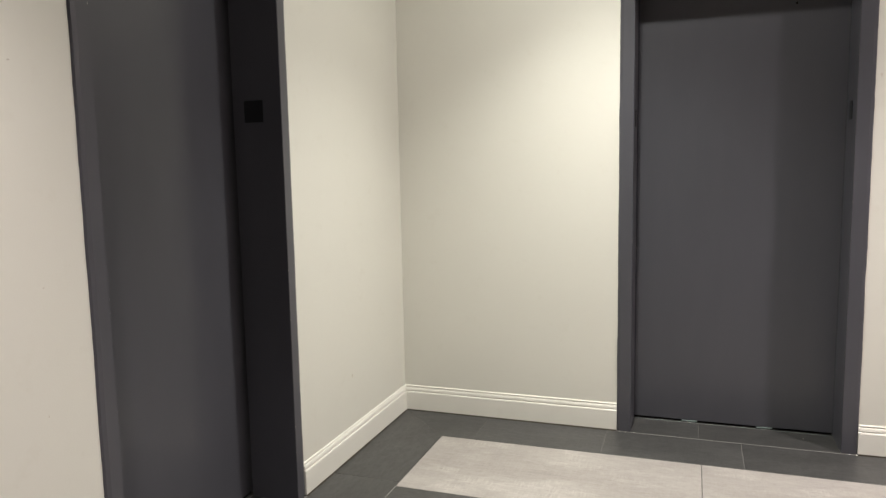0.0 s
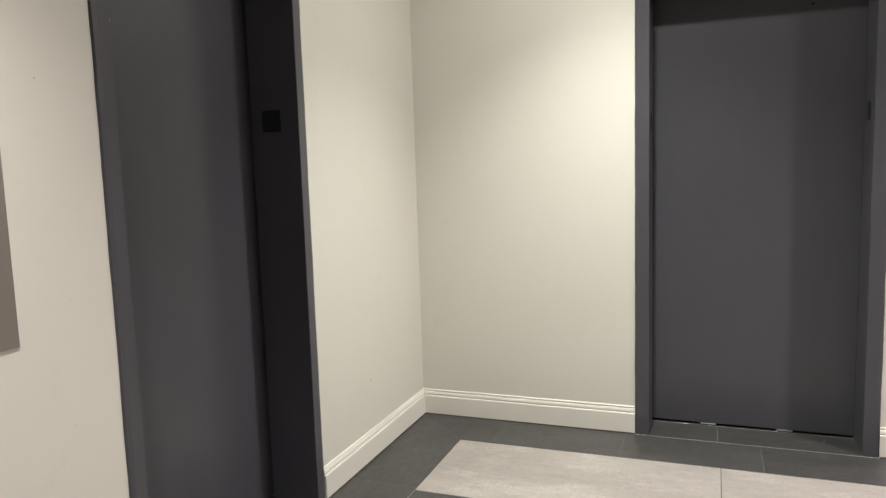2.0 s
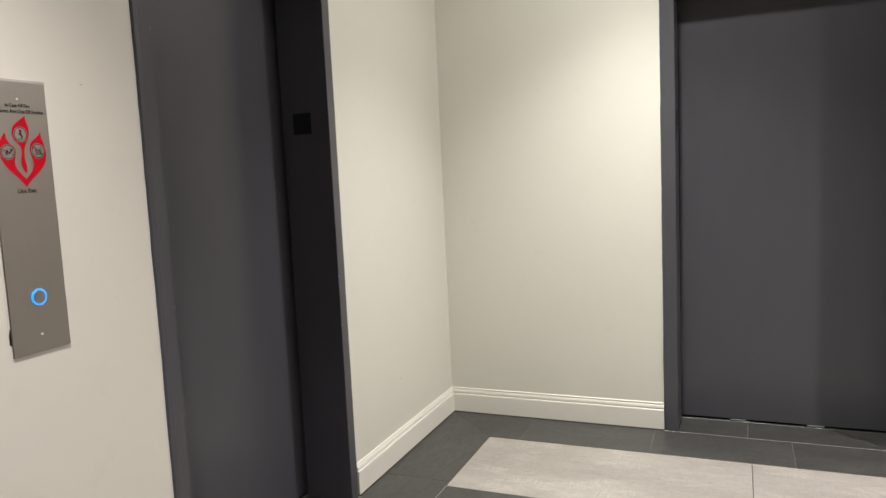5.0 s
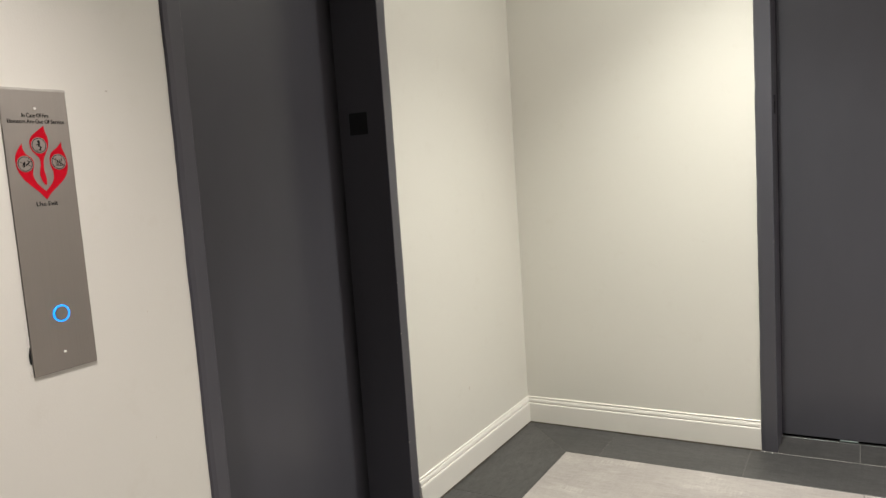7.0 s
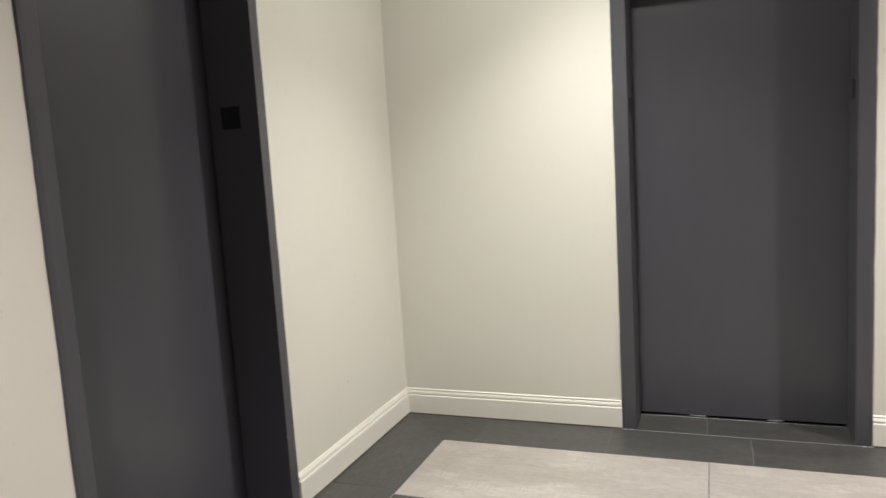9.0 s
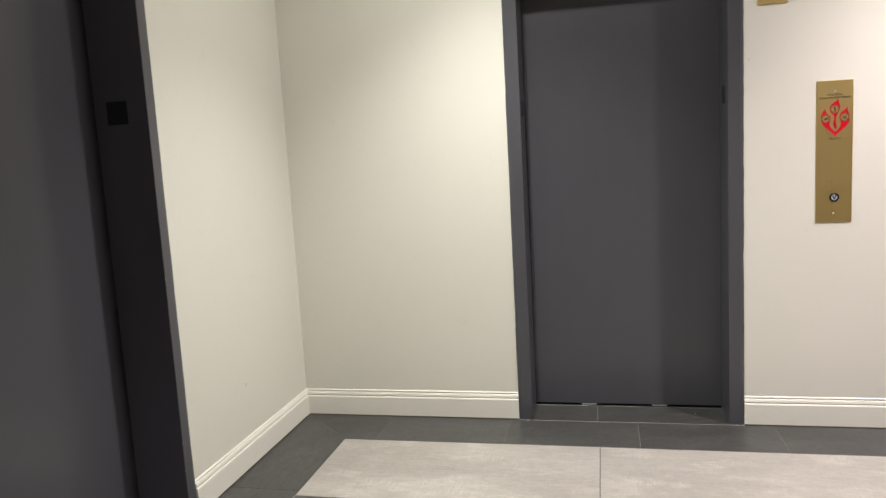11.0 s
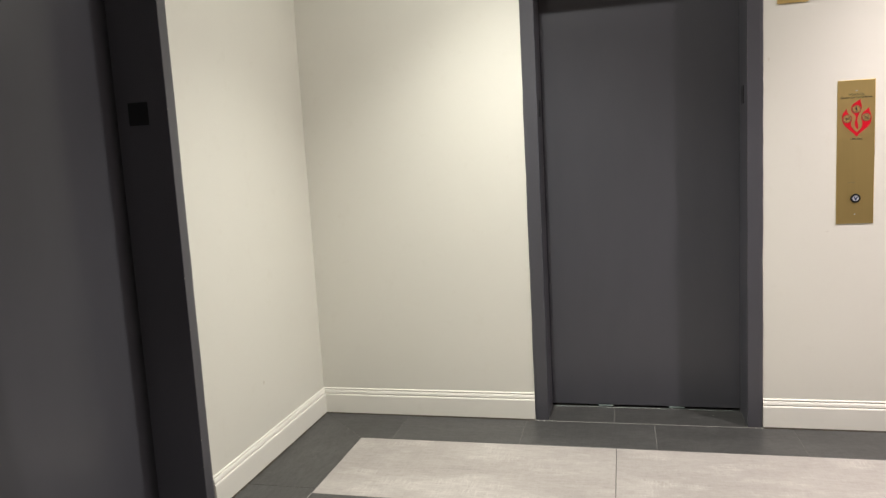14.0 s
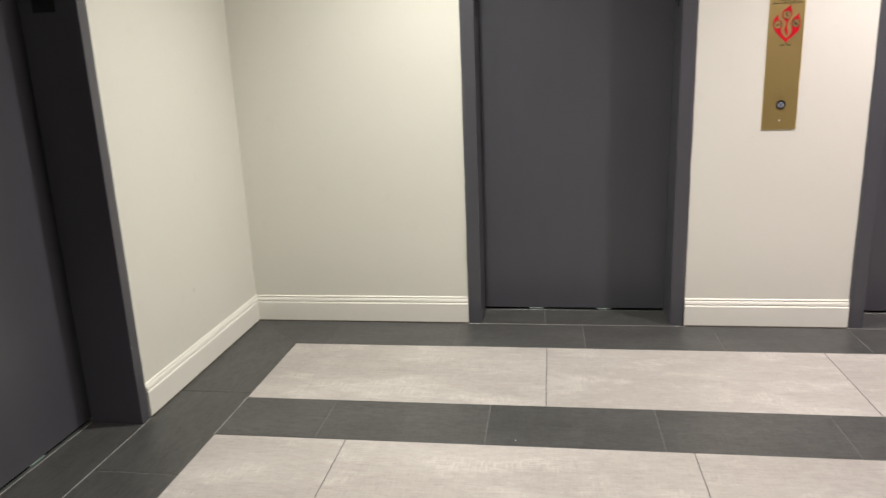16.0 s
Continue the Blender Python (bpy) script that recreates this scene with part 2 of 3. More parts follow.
def curve_points(knots, steps=8):
    """A smooth closed outline through the knots; a knot with a third value of 1 is a sharp tip."""
    pts, n = [], len(knots)
    for i in range(n):
        p0, p1, p2, p3 = (knots[(i + k - 1) % n] for k in range(4))
        a, b, c, d = (Vector(p[:2]) for p in (p0, p1, p2, p3))
        m1 = (b - a) * 0.0 if len(p1) > 2 else (c - a) * 0.5
        m2 = (d - c) * 0.0 if len(p2) > 2 else (d - b) * 0.5
        for k in range(steps):
            t = k / steps
            pts.append(b * (2 * t**3 - 3 * t**2 + 1) + m1 * (t**3 - 2 * t**2 + t) + c * (-2 * t**3 + 3 * t**2) + m2 * (t**3 - t**2))
    return pts


def flat_shape(points, y, depth=0.0004):
    """A printed shape: an outline in the x-z plane, a hair thick, facing -y."""
    bm = bmesh.new()
    verts = [bm.verts.new((p[0], y, p[1])) for p in points]
    face = bm.faces.new(verts)
    made = bmesh.ops.extrude_face_region(bm, geom=[face])["geom"]
    for v in made:
        if isinstance(v, bmesh.types.BMVert):
            v.co.y -= depth
    bmesh.ops.triangulate(bm, faces=[f for f in bm.faces if len(f.verts) > 4])
    return bm


def lettering(name, text, size, x, y, z, mat, parent, width=1.0):
    cu = bpy.data.curves.new(name, "FONT")
    cu.body, cu.size, cu.align_x, cu.align_y, cu.extrude = text, size, "CENTER", "CENTER", 0.0003
    tmp = new(name, cu)
    me = bpy.data.meshes.new_from_object(tmp.evaluated_get(bpy.context.evaluated_depsgraph_get()))
    bpy.data.objects.remove(tmp)
    me.transform(pose(x, y, z, 90) @ Matrix.Diagonal((width, 1, 1, 1)))
    me.materials.clear()
    me.materials.append(mat)
    ob = new(name, me)
    ob.parent = parent
    return ob


# ---------------- structure ----------------
ROOM_X, ROOM_Y = 7.4, -8.0
HEAD_Z = 2.13
THICK = 0.30
# centre along the wall, clear width, face width of each elevator entrance
NORTH_ONE, NORTH_TWO, WEST_ONE = (1.632, 0.906, 0.066), (3.400, 0.906, 0.066), (-1.574, 0.876, 0.0585, 0.057)


def wall(name, spans, place, label):
    """Full-height blocks between openings, and the pieces over the openings, as one mesh."""
    bm = bmesh.new()
    for a, b, low in spans:
        p, q = place(a, b)
        add_box(bm, (p[0], p[1], low), (q[0], q[1], CEILING_Z))
    return tagged(mesh_object(name, bm, WALL), label, "wall", kind="structure")


def opening(e):
    return e[0] - e[1] / 2 - 0.024, e[0] + e[1] / 2 + 0.024


(n0, n1), (n2, n3), (w0, w1) = opening(NORTH_ONE), opening(NORTH_TWO), opening(WEST_ONE)
over = HEAD_Z + 0.024
wall_north = wall("wall_north", ((0, n0, 0), (n0, n1, over), (n1, n2, 0), (n2, n3, over), (n3, ROOM_X, 0)),
                  lambda a, b: ((a, 0), (b, THICK)), "cream painted wall with elevator openings")
wall_west = wall("wall_west", ((ROOM_Y, w0, 0), (w0, w1, over), (w1, THICK, 0)),
                 lambda a, b: ((-THICK, a), (0, b)), "cream painted wall with one elevator opening")
wall("wall_south", ((-THICK, ROOM_X + THICK, 0),), lambda a, b: ((a, ROOM_Y - THICK), (b, ROOM_Y)), "plain cream painted wall")
wall("wall_east", ((ROOM_Y, THICK, 0),), lambda a, b: ((ROOM_X, a), (ROOM_X + THICK, b)), "plain cream painted wall")
tagged(mesh_object("ceiling", box((-THICK, ROOM_Y - THICK, CEILING_Z), (ROOM_X + THICK, THICK, CEILING_Z + 0.12)), CEILING),
                 "flat white painted ceiling", "ceiling", kind="structure")
floor = tagged(mesh_object("floor", box((-THICK, ROOM_Y - THICK, -0.15), (ROOM_X + THICK, THICK, -0.0013)), GROUT),
               "tiled floor of pale and dark linen-look porcelain", "floor", kind="structure")

# baseboard: cap, bead and flat face, as (distance from the wall, height)
BASE = ((0.0000, 0.1342), (0.0018, 0.1340), (0.0044, 0.1330), (0.0056, 0.1312), (0.0058, 0.1288), (0.0004, 0.1280), (0.0004, 0.1254), (0.0042, 0.1240), (0.0068, 0.1214),
        (0.0086, 0.1160), (0.0098, 0.1082), (0.0030, 0.1074), (0.0030, 0.1046), (0.0092, 0.1026), (0.0116, 0.1000), (0.0126, 0.0960), (0.0135, 0.0022), (0.0000, 0.0022))


def baseboard(a, b, side, mitre_a=False, mitre_b=False):
    """A run from a to b along the north (side n) or west (side w) wall."""
    stations, count = [], max(2, int((b - a) / 0.12))
    for k in range(count + 1):
        def at(p, n, k=k):
            s = a + (b - a) * k / count
            if k == 0 and mitre_a:
                s = a + p[0]
            if k == count and mitre_b:
                s = b - p[0]
            w = 0.0006 * noise.noise((s * 7, p[1] * 9, 3.1)) if 0 < p[0] else 0
            return (s, -p[0] - w, p[1]) if side == "n" else (p[0] + w, s, p[1])
        stations.append(at)
    ob = mesh_object("baseboard", sweep(BASE, stations), TRIM)
    return tagged(ob, "cream painted moulded baseboard along the wall", "baseboard", kind="structure")


def outer(e):
    return e[0] - e[1] / 2 - e[-1], e[0] + e[1] / 2 + e[2]


baseboard(0.0, outer(NORTH_ONE)[0], "n", mitre_a=True)
baseboard(outer(NORTH_ONE)[1], outer(NORTH_TWO)[0], "n")
baseboard(outer(NORTH_TWO)[1], ROOM_X, "n")
baseboard(outer(WEST_ONE)[1], 0.0, "w", mitre_b=True)
baseboard(ROOM_Y, outer(WEST_ONE)[0], "w")


# ---------------- elevator entrances ----------------
def jamb(parent, inner, face, sign, seed):
    """One upright of the metal frame: proud face with a hand-cut paint edge, and the deep return."""
    s = sign
    plan = ((inner + s * face, 0.004), (inner + s * face, -0.0010), (inner + s * (face - 0.004), -0.0065), (inner + s * (face - 0.016), -0.010), (inner + s * 0.002, -0.010),
            (inner, -0.008), (inner, 0.198), (inner + s * 0.02, 0.198), (inner + s * 0.02, 0.004))
    stations, count = [], 90
    for k in range(count + 1):
        def at(p, n, k=k):
            z = HEAD_Z * k / count
            wob = 0.0018 * noise.noise((z * 6, seed, 0.3)) + 0.0013 * noise.noise((z * 31, seed, 7.7)) if n < 4 else 0.0003 * noise.noise((z * 25, seed, 4.0))
            return (p[0] + s * wob, p[1], z)
        stations.append(at)
    ob = part("frame_jamb", sweep(plan, stations), ENAMEL, parent)
    rnd = random.Random(seed)
    for k in range(5):
        z, r = rnd.choice((rnd.uniform(0.1, 1.0), rnd.uniform(0.1, 1.9))), rnd.uniform(0.0012, 0.0026)
        bm = bmesh.new()
        bmesh.ops.create_icosphere(bm, subdivisions=1, radius=1)
        for v in bm.verts:
            v.co *= 1 + 0.3 * noise.noise(v.co * 2 + Vector((seed, k, 0)))
            v.co = Vector((inner + s * 0.0012, -0.0092, z)) + Vector((v.co.x * 0.0012, v.co.y * 0.0012, v.co.z * r * rnd.uniform(1, 2.4)))
        part("paint_chip", bm, CHIP, ob, "pale chip in the dark paint")
    return ob


def entrance(m, spec, label, panel_label, gibs, seed, strip, plate):
    clear, face, near = spec[1], spec[2], spec[-1]
    half = clear / 2
    e = thing("elevator_entrance", m, label, "elevator door", "elevator entrances of the lobby")
    jamb(e, -half, near, -1, seed)
    jamb(e, half, face, 1, seed + 5)
    top = ((-0.010, HEAD_Z + 0.002), (-0.008, HEAD_Z), (0.198, HEAD_Z), (0.198, HEAD_Z + 0.02), (0.004, HEAD_Z + 0.02),
           (0.004, HEAD_Z + face), (-0.002, HEAD_Z + face), (-0.010, HEAD_Z + face - 0.007))
    part("frame_head", sweep(top, [lambda p, n, x=x: (x, *p) for x in (-half - near, -half, half, half + face)]), ENAMEL, e)
    panel = part("door_panel", box((-half - 0.05, 0.213, 0.0075), (half + 0.05, 0.244, HEAD_Z + 0.05), 0.0025), ENAMEL, e, panel_label)
    for x in gibs:
        part("door_guide", box((x - 0.036, 0.211, 0.0008), (x + 0.036, 0.240, 0.0070), 0.001), GIB, panel, "small pale guide block")
    key = add_disc(bmesh.new(), (0.237 * half / 0.453, 0.2118, 1.997), 0.0085, -0.0012, inner=0.006)
    part("keyhole_ring", key, ENAMEL, panel)
    # no hole is cut; the black disc paints the shade inside it
    part("keyhole", add_disc(bmesh.new(), (0.237 * half / 0.453, 0.2119, 1.997), 0.006, -0.0004), HOLE_SHADE, panel, "release keyhole, its inner shade painted as a black disc")
    sill = part("door_sill", box((-half + 0.001, 0.2005, -0.02), (half - 0.001, 0.2015 + strip, 0.0), 0.0004), ALU, e, "bare aluminium threshold")
    # solid black strip: the shade of the gap under the door, as colour
    part("groove_shade", box((-half + 0.001, 0.2025 + strip, -0.02), (half - 0.001, 0.30, -0.0012)), HOLE_SHADE, sill, "black strip painted for the shade in the running groove")
    near_y, far_y, low, high = plate
    for s in (-1, 1):
        bm = box((s * half - (0.0025 if s > 0 else 0), near_y, low), (s * half + (0.0025 if s < 0 else 0), far_y, high), 0.001)
        part("floor_plate", bm, BLACK, e, "blank square black plate on the jamb")
    return e


north_entrance = entrance(pose(NORTH_ONE[0], 0, 0), NORTH_ONE, "charcoal painted metal elevator entrance with a closed sliding door",
                          "plain charcoal painted sliding door, closed", (-0.185, 0.160), 1, 0.002, (0.074, 0.129, 1.466, 1.545))
next_entrance = copy_thing(north_entrance, pose(NORTH_TWO[0], 0, 0))
tagged(next_entrance, "charcoal metal elevator entrance beyond the brass call plate")
entrance(pose(0, WEST_ONE[0], 0, 0, 0, 90), WEST_ONE, "charcoal metal elevator entrance beside the steel call plate",
                         "plain charcoal painted sliding door, closed", (0.158, -0.19), 23, 0.016, (0.068, 0.149, 1.473, 1.554))

# the car that waits behind the first north door
cab = thing("elevator_cab", pose(NORTH_ONE[0], 0.36, 0), "dim elevator car with wood and bronze panels, black marble floor", "elevator car")
part("cab_floor", box((-0.85, 0.06, -0.06), (0.70, 1.45, 0.0), 0.002), MARBLE, cab, "black marble floor with white veins")
part("cab_sill", box((-0.50, 0.0, -0.03), (0.50, 0.06, 0.002), 0.002), BRASS, cab, "brass threshold")
part("back_panel", box((-0.85, 1.45, 0.0), (0.70, 1.49, 2.3), 0.002), OLIVE, cab, "bronze mesh-patterned panel")
part("side_panel", box((0.70, 0.06, 0.0), (0.74, 1.49, 2.3), 0.002), WOOD, cab, "red-brown veneer panel")
part("side_panel", box((-0.89, 0.06, 0.0), (-0.85, 1.49, 2.3), 0.002), WOOD, cab, "red-brown veneer panel")
part("front_post", box((0.52, 0.06, 0.0), (0.70, 0.12, 2.3), 0.002), OLIVE, cab, "bronze front post")
part("cab_roof", box((-0.89, 0.06, 2.3), (0.74, 1.49, 2.34), 0.002), OLIVE, cab)
part("handrail", box((0.655, 0.25, 0.86), (0.670, 1.35, 0.90), 0.004), STEEL, cab, "steel handrail")
for y in (0.4, 1.2):
    part("handrail_bracket", box((0.66, y, 0.87), (0.705, y + 0.02, 0.89), 0.002), STEEL, cab)


# ---------------- call plates ----------------
def call_plate(m, label, metal, lit, h):
    """A tall plate: fire notice with three flames, two screws and one round button. Origin at the middle of its lower edge."""
    w = 0.1445
    p = thing("call_plate", m, label, "call plate", "call plates of the elevators")
    part("face_plate", box((-w / 2, -0.004, 0), (w / 2, -0.0002, h), 0.0018), metal, p)
    y = -0.0041
    flame = part("flame_print", flat_shape(curve_points((
        (-0.0365, 0.4866, 1), (-0.0449, 0.4754), (-0.0523, 0.4613), (-0.0537, 0.4475), (-0.0504, 0.4298), (-0.0417, 0.4139), (-0.0283, 0.3999),
        (-0.0124, 0.3855), (0.0026, 0.3682, 1), (0.0128, 0.3809), (0.0296, 0.3952), (0.0454, 0.4097), (0.0548, 0.4244), (0.0577, 0.4445),
        (0.0545, 0.4621), (0.0495, 0.4766), (0.0487, 0.4892, 1), (0.0385, 0.4782), (0.0258, 0.4685), (0.0197, 0.4572), (0.0188, 0.4427),
        (0.0232, 0.4283), (0.0238, 0.4160), (0.0191, 0.4036), (0.0111, 0.3943), (0.0036, 0.3862, 1), (-0.0050, 0.3940), (-0.0136, 0.4038),
        (-0.0190, 0.4139), (-0.0203, 0.4250), (-0.0176, 0.4361), (-0.0160, 0.4473), (-0.0196, 0.4562), (-0.0295, 0.4640), (-0.0350, 0.4740)), 4), y),
        RED, p, "red fire symbol of two joined flames")
    middle = part("flame_print", flat_shape(curve_points((
        (0.0143, 0.5236, 1), (0.0032, 0.5154), (-0.0113, 0.5046), (-0.0185, 0.4943), (-0.0199, 0.4822), (-0.0156, 0.4704), (-0.0066, 0.4606),
        (-0.0020, 0.4526), (-0.0020, 0.4404), (-0.0053, 0.4261), (-0.0045, 0.4139), (0.0007, 0.4029), (0.0050, 0.3994), (0.0070, 0.4037),
        (0.0072, 0.4160), (0.0045, 0.4282), (0.0045, 0.4405), (0.0062, 0.4527), (0.0106, 0.4630), (0.0174, 0.4755), (0.0203, 0.4879),
        (0.0196, 0.5001), (0.0158, 0.5110)), 4), y), RED, p, "red flame with an upright tail")
    spots = ((middle, -0.0005, 0.4825), (flame, -0.0345, 0.4445), (flame, 0.0380, 0.4475))
    for owner, cx, cz in spots:
        part("badge", add_disc(bmesh.new(), (cx, y - 0.0004, cz), 0.0168, -0.0003), metal, owner)
        part("badge_ring", add_disc(bmesh.new(), (cx, y - 0.0007, cz), 0.0154, -0.0002, inner=0.0140), INK, owner)

    def mark(owner, cx, cz, shapes):
        bm = bmesh.new()
        for x0, z0, x1, z1, half in shapes:
            d = Vector((x1 - x0, z1 - z0)).normalized() * half
            n = Vector((-d.y, d.x))
            ends = [(x0 - d.x - n.x, z0 - d.y - n.y), (x1 + d.x - n.x, z1 + d.y - n.y), (x1 + d.x + n.x, z1 + d.y + n.y), (x0 - d.x + n.x, z0 - d.y + n.y)]
            low, top = ([bm.verts.new((cx + a, y - h, cz + b)) for a, b in ends] for h in (0.0007, 0.0010))
            bm.faces.new(low), bm.faces.new(top)
            for k in range(4):
                bm.faces.new((low[k], low[(k + 1) % 4], top[(k + 1) % 4], top[k]))
        part("badge_mark", bm, INK, owner)

    # a climber on steps, a struck-out flame and a struck-out lift car
    mark(middle, *spots[0][1:], ((-0.001, 0.008, 0.0005, 0.009, 0.0018), (0.0005, 0.005, -0.0005, -0.001, 0.0020), (-0.0005, -0.001, 0.004, -0.004, 0.0014),
                                 (0.004, -0.004, 0.001, -0.009, 0.0012), (-0.001, 0.003, -0.005, 0.001, 0.0009), (-0.007, -0.010, 0.005, -0.010, 0.0006)))
    mark(flame, *spots[1][1:], ((-0.010, 0.004, 0.012, -0.005, 0.0006), (-0.003, -0.006, -0.001, 0.003, 0.0014), (0.002, -0.003, 0.010, 0.004, 0.0013),
                                (-0.006, -0.004, -0.002, 0.002, 0.0008), (0.006, 0.006, 0.009, 0.003, 0.0011)))
    mark(flame, *spots[2][1:], ((-0.011, 0.007, 0.011, -0.008, 0.0006), (-0.006, -0.008, -0.006, 0.008, 0.0006), (0.007, -0.008, 0.007, 0.008, 0.0006),
                                (-0.006, -0.008, 0.007, -0.008, 0.0006), (-0.002, -0.006, -0.002, 0.003, 0.0011), (0.003, -0.006, 0.003, 0.003, 0.0011)))
    lettering("notice_line", "In Case Of Fire", 0.0126, -0.0005, y - 0.0004, 0.5441, INK, p, 0.74)
    lettering("notice_line", "Elevators Are Out Of Service", 0.0126, 0.0, y - 0.0004, 0.5316, INK, p, 0.80)
    lettering("notice_line", "Use Exit", 0.0140, 0.0016, y - 0.0004, 0.3598, INK, p, 0.98)
    for z in (0.5590, 0.0400):
        part("screw", add_disc(bmesh.new(), (0.0, -0.004, z), 0.0028, -0.0012, sides=12), SCREW, p, "screw head with its highlight painted as near-white colour")
    z = 0.1235 if lit else 0.108
    b = part("call_button", add_disc(bmesh.new(), (0.002, -0.004, z), 0.0140, -0.0030), metal if lit else CREAM, p, "round push button")
    if lit:
        part("light_ring", add_disc(bmesh.new(), (0.002, -0.004, z), 0.0185, -0.0022, inner=0.0153), BLUE, b, "glowing blue ring")
    else:
        part("ring", add_disc(bmesh.new(), (0.002, -0.004, z), 0.0192, -0.0036, inner=0.0124), BLACK, b, "black ring")
        pts = [(-0.0090, 0.008), (-0.0035, 0.008), (0.0, -0.002), (0.0035, 0.008), (0.0090, 0.008), (0.0025, -0.009), (-0.0025, -0.009)]
        part("arrow", flat_shape([(0.002 + a, z + c) for a, c in pts], -0.0071), ARROW, b, "down arrow")
    return p


call_plate(pose(0, -2.4175, 0.948, 0, 0, 90), "brushed steel call plate with fire notice and lit blue button", STEEL, True, 0.597)
brass_plate = call_plate(pose(2.5135, 0, 0.9235), "brass call plate with fire notice and unlit button", BRASS, False, 0.604)

# brass lantern plate over the brass call plate
lantern = thing("hall_lantern", pose(2.2655, 0, 1.864), "blank brass lantern plate on the wall beside the frame", "lantern")
part("face_plate", box((-0.0605, -0.006, 0), (0.0605, -0.0005, 0.30), 0.0015), BRASS, lantern)
for z in (0.085, 0.215):
    part("lens", add_disc(bmesh.new(), (0, -0.006, z), 0.032, -0.004), CREAM, lantern, "round cream lens")

# broken plaster at the lower edge of the steel plate
# the gap has no depth: its inner shade is a flat black patch
bm = flat_shape([(-0.004, 0.0), (0.004, -0.002), (0.0045, 0.030), (-0.001, 0.034), (-0.005, 0.018)], -0.0006)
bm.transform(pose(0, -2.4895, 0.978, 0, 0, 90))
mesh_object("plaster_gap_shade", bm, HOLE_SHADE, wall_west, "black patch painted for the shade in a gap broken into the plaster")
for z, h in ((1.013, 0.030), (1.046, 0.024), (1.072, 0.014), (0.955, 0.018)):
    bm = flat_shape([(-0.003, 0.0), (0.004, 0.002), (0.003, h * 0.6), (0.0, h), (-0.002, h * 0.5)], -0.0006)
    bm.transform(pose(0, -2.4915, z, 0, 0, 90))
    mesh_object("plaster_chip", bm, PLASTER_AND_HIGHLIGHT, wall_west, "white chip of bare plaster")

# thin white strip that paints the bright line on the plate's lower edge
edge = flat_shape([(-0.070, 0.0), (0.068, 0.0), (0.066, -0.0022), (0.030, -0.0012), (0.004, -0.0030), (-0.022, -0.0014), (-0.050, -0.0026)], -0.0006)
edge.transform(pose(0, -2.4175, 0.9478, 0, 0, 90))
mesh_object("lower_edge_highlight", edge, PLASTER_AND_HIGHLIGHT, wall_west, "ragged white strip painted as the highlight of the plate's lower edge")

# strip along the plate's top; its pale colour paints the bevel's highlight
edge = flat_shape([(-0.0735, -0.004), (-0.0725, 0.0030), (-0.030, 0.0036), (0.010, 0.0030), (0.050, 0.0042), (0.0715, 0.0034), (0.0730, -0.003)], -0.0002, 0.0034)
edge.transform(pose(0, -2.4175, 1.545, 0, 0, 90))
mesh_object("top_edge_highlight", edge, BEVEL_HIGHLIGHT, wall_west, "pale strip painted as the highlight on the plate's top bevel")

# scuffs and nicks on the painted walls
SCUFF = plain("scuff", (0.56, 0.52, 0.46), 0.7)
NICK = plain("nick", (0.66, 0.62, 0.55), 0.7)
for x, z, w, h, m in ((2.408, 0.891, 0.020, 0.0018, SCUFF), (2.173, 1.640, 0.008, 0.016, NICK), (0.89, 0.93, 0.004, 0.004, NICK)):
    pts = [(math.cos(a) * w / 2 * (1 + 0.3 * math.sin(3 * a)), math.sin(a) * h / 2) for a in (math.tau * k / 12 for k in range(12))]
    bm = flat_shape(pts, -0.0004)
    bm.transform(pose(x, 0, z, 0, -4, 0))
    mesh_object("scuff", bm, m, wall_north, "faint scuff in the paint")
for yy, z, w, h, m in ((-2.243, 1.553, 0.007, 0.004, SCUFF), (-2.20, 1.03, 0.003, 0.005, NICK), (-2.215, 0.72, 0.003, 0.005, NICK), (-0.62, 0.36, 0.012, 0.018, NICK)):
    pts = [(math.cos(a) * w / 2 * (1 + 0.3 * math.sin(3 * a)), math.sin(a) * h / 2) for a in (math.tau * k / 12 for k in range(12))]
    bm = flat_shape(pts, -0.0004)
    bm.transform(pose(0, yy, z, 0, 0, 90))
    mesh_object("scuff", bm, m, wall_west, "faint scuff in the paint")

# long faint scratch on the brass plate
pts = [(-0.022, 0.0), (-0.006, 0.0006), (0.016, 0.0), (0.010, -0.0008), (-0.010, -0.0007)]
bm = flat_shape(pts, -0.0041, 0.0002)
bm.transform(pose(-0.014, 0, 0.176))
mesh_object("scratch", bm, GLINT, brass_plate, "faint bright scratch")

# white crumbs of filler at the feet of the frames and on the tiles
crumbs = random.Random(11)
for x, y0 in ((1.128, -0.021), (1.158, -0.024), (1.196, -0.020), (2.118, -0.022), (2.146, -0.019), (1.952, 0.120), (1.400, -1.152)):
    bm = bmesh.new()
    bmesh.ops.create_icosphere(bm, subdivisions=1, radius=1)
    size = crumbs.uniform(0.0016, 0.0030)
    for v in bm.verts:
        v.co *= 1 + 0.35 * noise.noise(v.co * 1.7 + Vector((x, y0, 3)))
        v.co = Vector((v.co.x * size * crumbs.uniform(1.0, 1.5), v.co.y * size, v.co.z * size * 0.6))
    crumb = mesh_object("crumb", bm, PLASTER_AND_HIGHLIGHT)
    crumb.matrix_world = pose(x, y0, size * 0.55)
    tagged(crumb, "tiny white crumb of filler on the dark tiles", "crumb", "crumbs on the floor")

